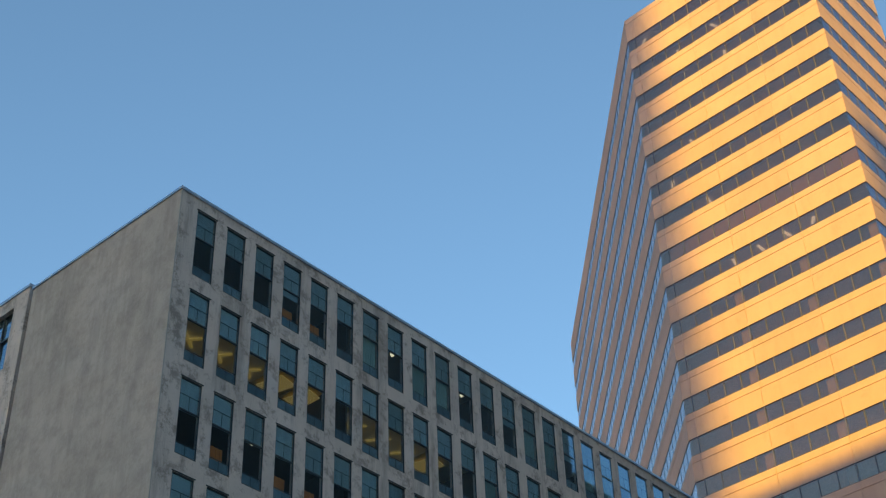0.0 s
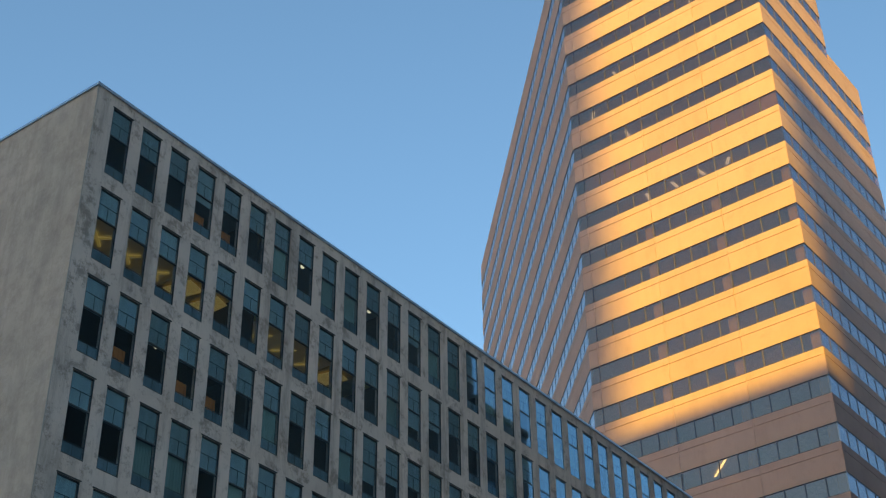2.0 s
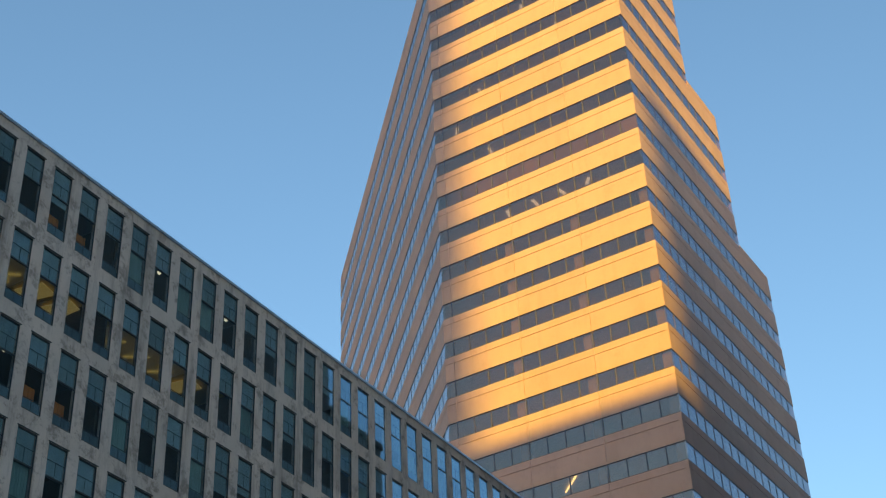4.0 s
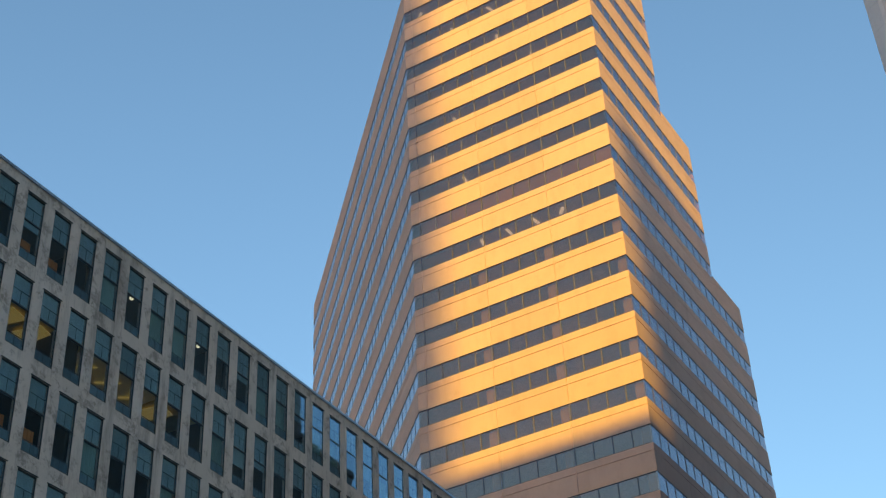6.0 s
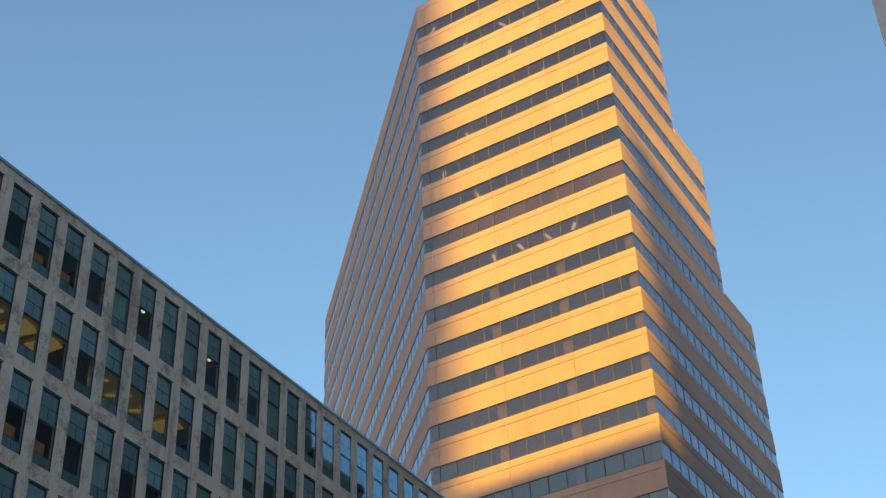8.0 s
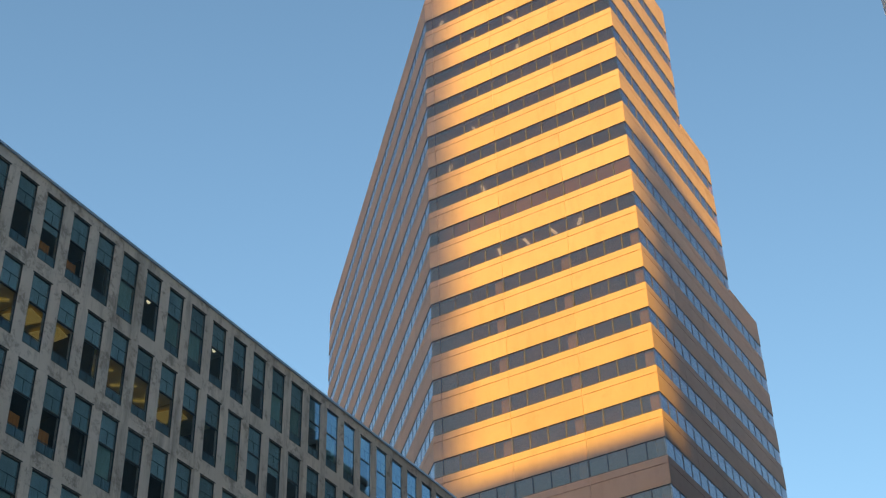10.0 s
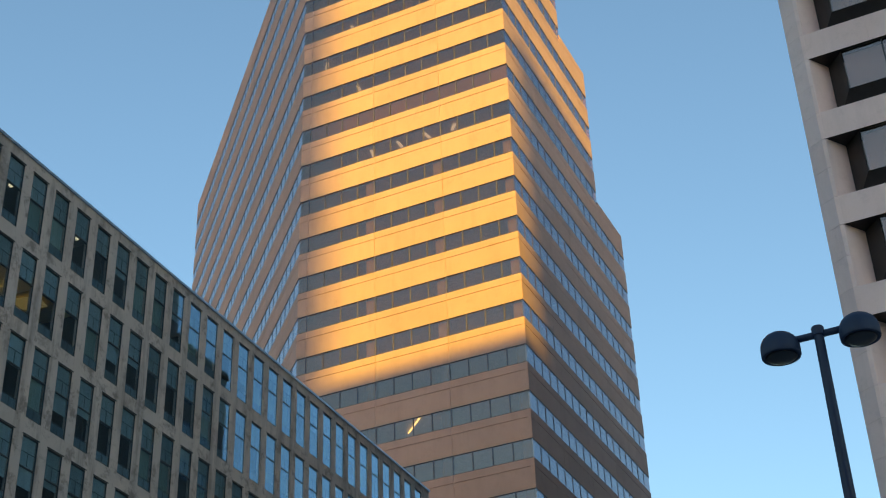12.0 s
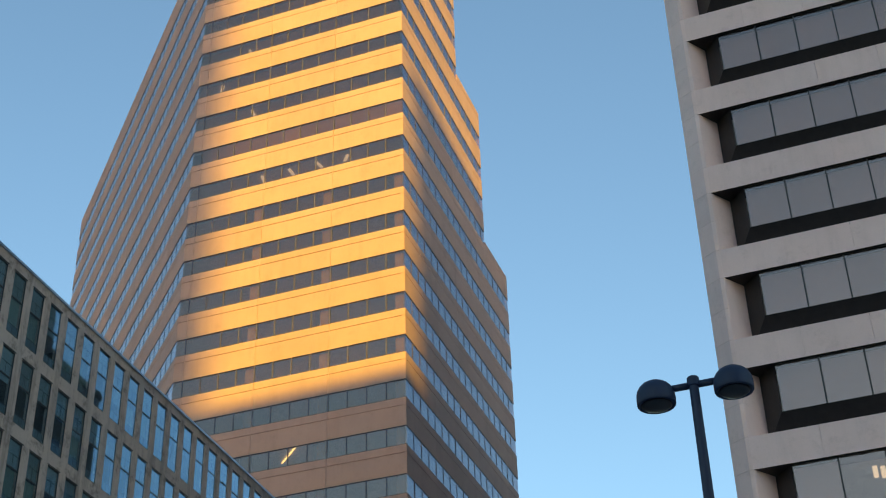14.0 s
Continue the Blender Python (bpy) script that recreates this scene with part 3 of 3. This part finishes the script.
for w in (2.36,):
    bm = bmesh.new()
    box(bm, (0.004, 0, 0), (w - 0.004, 0.9, C_STOREY - OPEN_H))
    band_meshes[w] = mesh_of("spandrel_panel", bm, PALE_STONE)
bm = bmesh.new()
x0, x1, gx0, gx1 = 0.57, OPEN_W - 0.57, 1.235, 10.385
# tapered dark liner round the glass: sides and sill
zs, zg = -0.02, 0.77
pts = {"a": (x0, 0.87, zs), "b": (gx0, 0.12, zg), "c": (gx0, 0.12, OPEN_H), "d": (x0, 0.87, OPEN_H), "e": (x1, 0.87, zs), "f": (gx1, 0.12, zg), "g": (gx1, 0.12, OPEN_H), "h": (x1, 0.87, OPEN_H)}
v = {k: bm.verts.new(p) for k, p in pts.items()}
for f in ("abcd", "ehgf", "aefb"):
    bm.faces.new([v[i] for i in f])
# dark soffit over the bay
over = [bm.verts.new((u, d, OPEN_H - 0.004)) for u, d in ((0.01, 0.01), (OPEN_W - 0.01, 0.01), (x1 + 0.01, 0.88), (x0 - 0.01, 0.88))]
bm.faces.new(over)
LINER = mesh_of("bay_liner", bm, BRONZE)
NP = 6
BAY_W = (gx1 - gx0) / NP
BPANE = mesh_of("pane", simple_box(BAY_W - 0.05, 0.02, OPEN_H - zg - 0.02), BAY_GLASS)
BMULL = mesh_of("mullion", simple_box(0.055, 0.06, OPEN_H - zg), DARK_ALU)
BRAIL = mesh_of("rail", simple_box(gx1 - gx0, 0.05, 0.03), DARK_ALU)
SCREEN = mesh_of("blind", simple_box(BAY_W - 0.06, 0.015, OPEN_H - zg - 0.06), BAY_BLIND)
for r in rows_c:
    zt = C_TOP - r * C_STOREY + C_STOREY
    z0 = zt - OPEN_H
    if z0 < 1:
        continue
    for b in range(3):
        u0 = b * (OPEN_W + PIER_W)
        for j in range(5):
            part("spandrel_panel", band_meshes[2.36], PALE_STONE, bay_house, m=C.matrix(u0 + j * 2.36, 0.004, zt))
        bay = part("bay_liner", LINER, BRONZE, bay_house, "dark bronze tapered bay surround", m=C.matrix(u0, 0, z0))
        part("rail", BRAIL, DARK_ALU, bay, m=C.matrix(u0 + gx0, 0.10, zt - 0.036))
        for j in range(NP):
            part("pane", BPANE, BAY_GLASS, bay, m=C.matrix(u0 + gx0 + j * BAY_W + 0.025, 0.14, z0 + zg + 0.0))
            if not (b == 0 and r == 6 and j in (1, 2)):
                part("blind", SCREEN, BAY_BLIND, bay, "pale grey window blind", m=C.matrix(u0 + gx0 + j * BAY_W + 0.03, 0.42, z0 + zg + 0.02))
            if j:
                part("mullion", BMULL, DARK_ALU, bay, m=C.matrix(u0 + gx0 + j * BAY_W - 0.0275, 0.10, z0 + zg))
# floors inside, roof and the wall along the other street
bm = bmesh.new()
for r in range(-9, 11):
    zt = C_TOP - r * C_STOREY + C_STOREY
    if zt > 3:
        box(bm, (0.6, 0.91, zt), (C_LEN - 1.5, 8, zt + C_STOREY - OPEN_H - 0.02), cm)
box(bm, (0.6, 8.003, 0), (C_LEN - 1.5, 8.1, C_ROOF - 0.5), cm)
part("floors", bm, OFFICE, bay_house, "office ceilings behind the grey glass")
bm = bmesh.new()
box(bm, (-0.717, 1.203, 0), (-0.1, C_BACK, C_ROOF), cm)
box(bm, (-0.1, C_BACK - 0.4, 0), (C_LEN - 1.0, C_BACK, C_ROOF - 0.003), cm)
box(bm, (C_LEN - 1.0, 0.4, 0), (C_LEN - 0.6, C_BACK, C_ROOF - 0.006), cm)
box(bm, (-0.09, 0.95, C_ROOF - 0.5), (C_LEN - 1.05, C_BACK - 0.41, C_ROOF - 0.1), cm)
part("street_wall", bm, PLAIN_STONE, bay_house)
# reading lights in the bays
for r, u, z in ((3, 6.9, 0.95), (6, 3.75, 1.85), (6, 4.0, 1.8), (6, 4.1, 1.1)):
    bm = simple_box(0.16, 0.05, 0.42)
    ob = new("tube_light", mesh_of("tube_light", bm, GLOW_WARM))
    ob.matrix_basis = C.matrix(u, 0.6, C_TOP - r * C_STOREY + C_STOREY - OPEN_H + z)
    tagged(ob, "small warm light glowing behind grey bay glass", "light", "bay lights")

# ======================================================================
# Neighbouring blocks along the street and behind the camera
# ======================================================================
def block(corner, along, inward, length, depth, height, label, storey=3.8):
    face = Face(corner, along, inward)
    m = face.matrix(0, 0, 0)
    top = thing("city_block", corner[0], corner[1], 0, label, "building", "city blocks")
    bm = bmesh.new()
    box(bm, (0, 0, 0), (length, depth, height), m)
    part("walls", bm, PLAIN_STONE, top)
    bm = bmesh.new()
    n = int(height / storey) - 1
    for r in range(n):
        z = 4 + r * storey
        for j in range(int((length - 1.5) / 3.2)):
            box(bm, (1.0 + j * 3.2, -0.05, z), (3.2 + j * 3.2, 0.03, z + 1.9), m)
    part("windows", bm, FAR_GLASS, top, kind="stuff")
    bm = bmesh.new()
    box(bm, (-0.2, -0.2, height - 0.003), (length + 0.2, depth + 0.2, height + 0.5), m)
    part("cornice", bm, PLAIN_STONE, top)
    return top


# beyond the bay-window building, across the street from the concrete offices
N1 = C.at(-0.72, C_BACK + 0.3, 0).xy
block(N1, C_IN, C_DIR, 9.5, 25, 66.5, "grey stone office block beside the pale building")
N2 = C.at(-0.72, C_BACK + 10.2, 0).xy
block(N2, C_IN, C_DIR, 34, 25, 57.5, "lower grey stone office block along the street")

# blocks towards the sun, whose shade falls on the tower
SIDE = Vector((-SUN_H.y, SUN_H.x))
SHADE_Z = 54.2


def toward_sun(base, dist, side):
    return base + SUN_H * dist + SIDE * side


mid_f = (FL + FR) / 2
edge_left = FRONT.at(2.8, 0, 0).xy
edge_right = RIGHT.at(2.6, 0, 0).xy
block(toward_sun(edge_left, 420, 0), -SIDE, SUN_H, 90, 40, 111 + 420 * SUN_TAN + 12, "tall dark office tower some streets away")
turned = (SIDE * 0.93 + SUN_H * 0.36).normalized()
block(toward_sun(mid_f, 175, 0) - turned * 32, turned, Vector((-turned.y, turned.x)) * -1, 64, 20, SHADE_Z + 175 * SUN_TAN - 0.5, "long office block behind the street corner")
turned = (SIDE * 0.95 - SUN_H * 0.31).normalized()
block(toward_sun(edge_right, 265, 0), turned, Vector((-turned.y, turned.x)) * -1, 70, 60, 86.3 + 265 * SUN_TAN - 0.5, "high office block some streets away")

# ======================================================================
# Street lamp with two dark globes, and the pavement it stands on
# ======================================================================
LAMP = Vector((8.463, 12.504))
LAMP_Z = 9.415
bm = bmesh.new()
box(bm, (-1, -60, 0.0), (90, 36, 0.15), Face(C.at(-4, -36, 0).xy, C_DIR, C_IN).matrix(0, 0, 0))
tagged(part("pavement", bm, PAVING, None), "pale concrete pavement with a raised kerb", "pavement", kind="structure")


def lathe(profile, steps=32):
    bm = bmesh.new()
    rings = []
    for r, z in profile:
        rings.append([bm.verts.new((r * math.cos(2 * math.pi * i / steps), r * math.sin(2 * math.pi * i / steps), z)) for i in range(steps)] if r > 1e-6 else [bm.verts.new((0, 0, z))])
    for a, b in zip(rings, rings[1:]):
        for i in range(steps):
            j = (i + 1) % steps
            if len(a) == 1:
                bm.faces.new((a[0], b[i], b[j]))
            elif len(b) == 1:
                bm.faces.new((a[i], b[0], a[j]))
            else:
                bm.faces.new((a[i], b[i], b[j], a[j]))
    return bm


lamp = thing("street_lamp", LAMP.x, LAMP.y, 0.15, "dark navy street lamp with two globe heads", "street lamp")
base_m = pose(LAMP.x, LAMP.y, 0.15)
part("base", mesh_of("base", lathe([(0, 0), (0.24, 0), (0.24, 0.12), (0.17, 0.2), (0.15, 0.7), (0.10, 0.8), (0, 0.8)]), NAVY, True), NAVY, lamp, m=base_m)
part("pole", mesh_of("pole", lathe([(0, 0.8), (0.088, 0.8), (0.055, LAMP_Z - 0.15), (0.055, LAMP_Z - 0.1), (0, LAMP_Z - 0.1)]), NAVY, True), NAVY, lamp, m=base_m)
part("finial", mesh_of("finial", lathe([(0, -0.05), (0.068, -0.05), (0.072, -0.045), (0.072, 0.055), (0.062, 0.068), (0, 0.07)]), NAVY, False), NAVY, lamp, m=pose(LAMP.x, LAMP.y, LAMP_Z + 0.03))
ARM = Vector((0.731, -0.682))
turn = math.degrees(math.atan2(ARM.y, ARM.x))
for sgn in (-1, 1):
    bm = bmesh.new()
    bmesh.ops.create_cone(bm, cap_ends=True, segments=16, radius1=0.042, radius2=0.042, depth=0.30, matrix=pose(sgn * 0.17, 0, 0, 0, 90, 0))
    part("arm", mesh_of("arm", bm, NAVY, True), NAVY, lamp, m=pose(LAMP.x, LAMP.y, LAMP_Z, 0, 0, turn))
    prof = [(0, 0.185)] + [(0.226 * math.sin(a), -0.01 + 0.195 * math.cos(a)) for a in (0.25, 0.5, 0.75, 1.0, 1.25, 1.5)] + [(0.228, -0.04), (0.228, -0.085), (0.226, -0.118), (0.220, -0.130), (0.205, -0.133), (0.195, -0.125), (0, -0.125)]
    p = LAMP + ARM * sgn * 0.455
    globe = part("globe", mesh_of("globe", lathe(prof), NAVY, True), NAVY, lamp, "dark domed lamp head", m=pose(p.x, p.y, LAMP_Z - 0.045))
    part("lens", mesh_of("lens", lathe([(0, -0.05), (0.1, -0.045), (0.16, -0.02), (0.183, 0.0), (0, 0.0)]), LENS, True), LENS, globe, m=pose(p.x, p.y, LAMP_Z - 0.171))
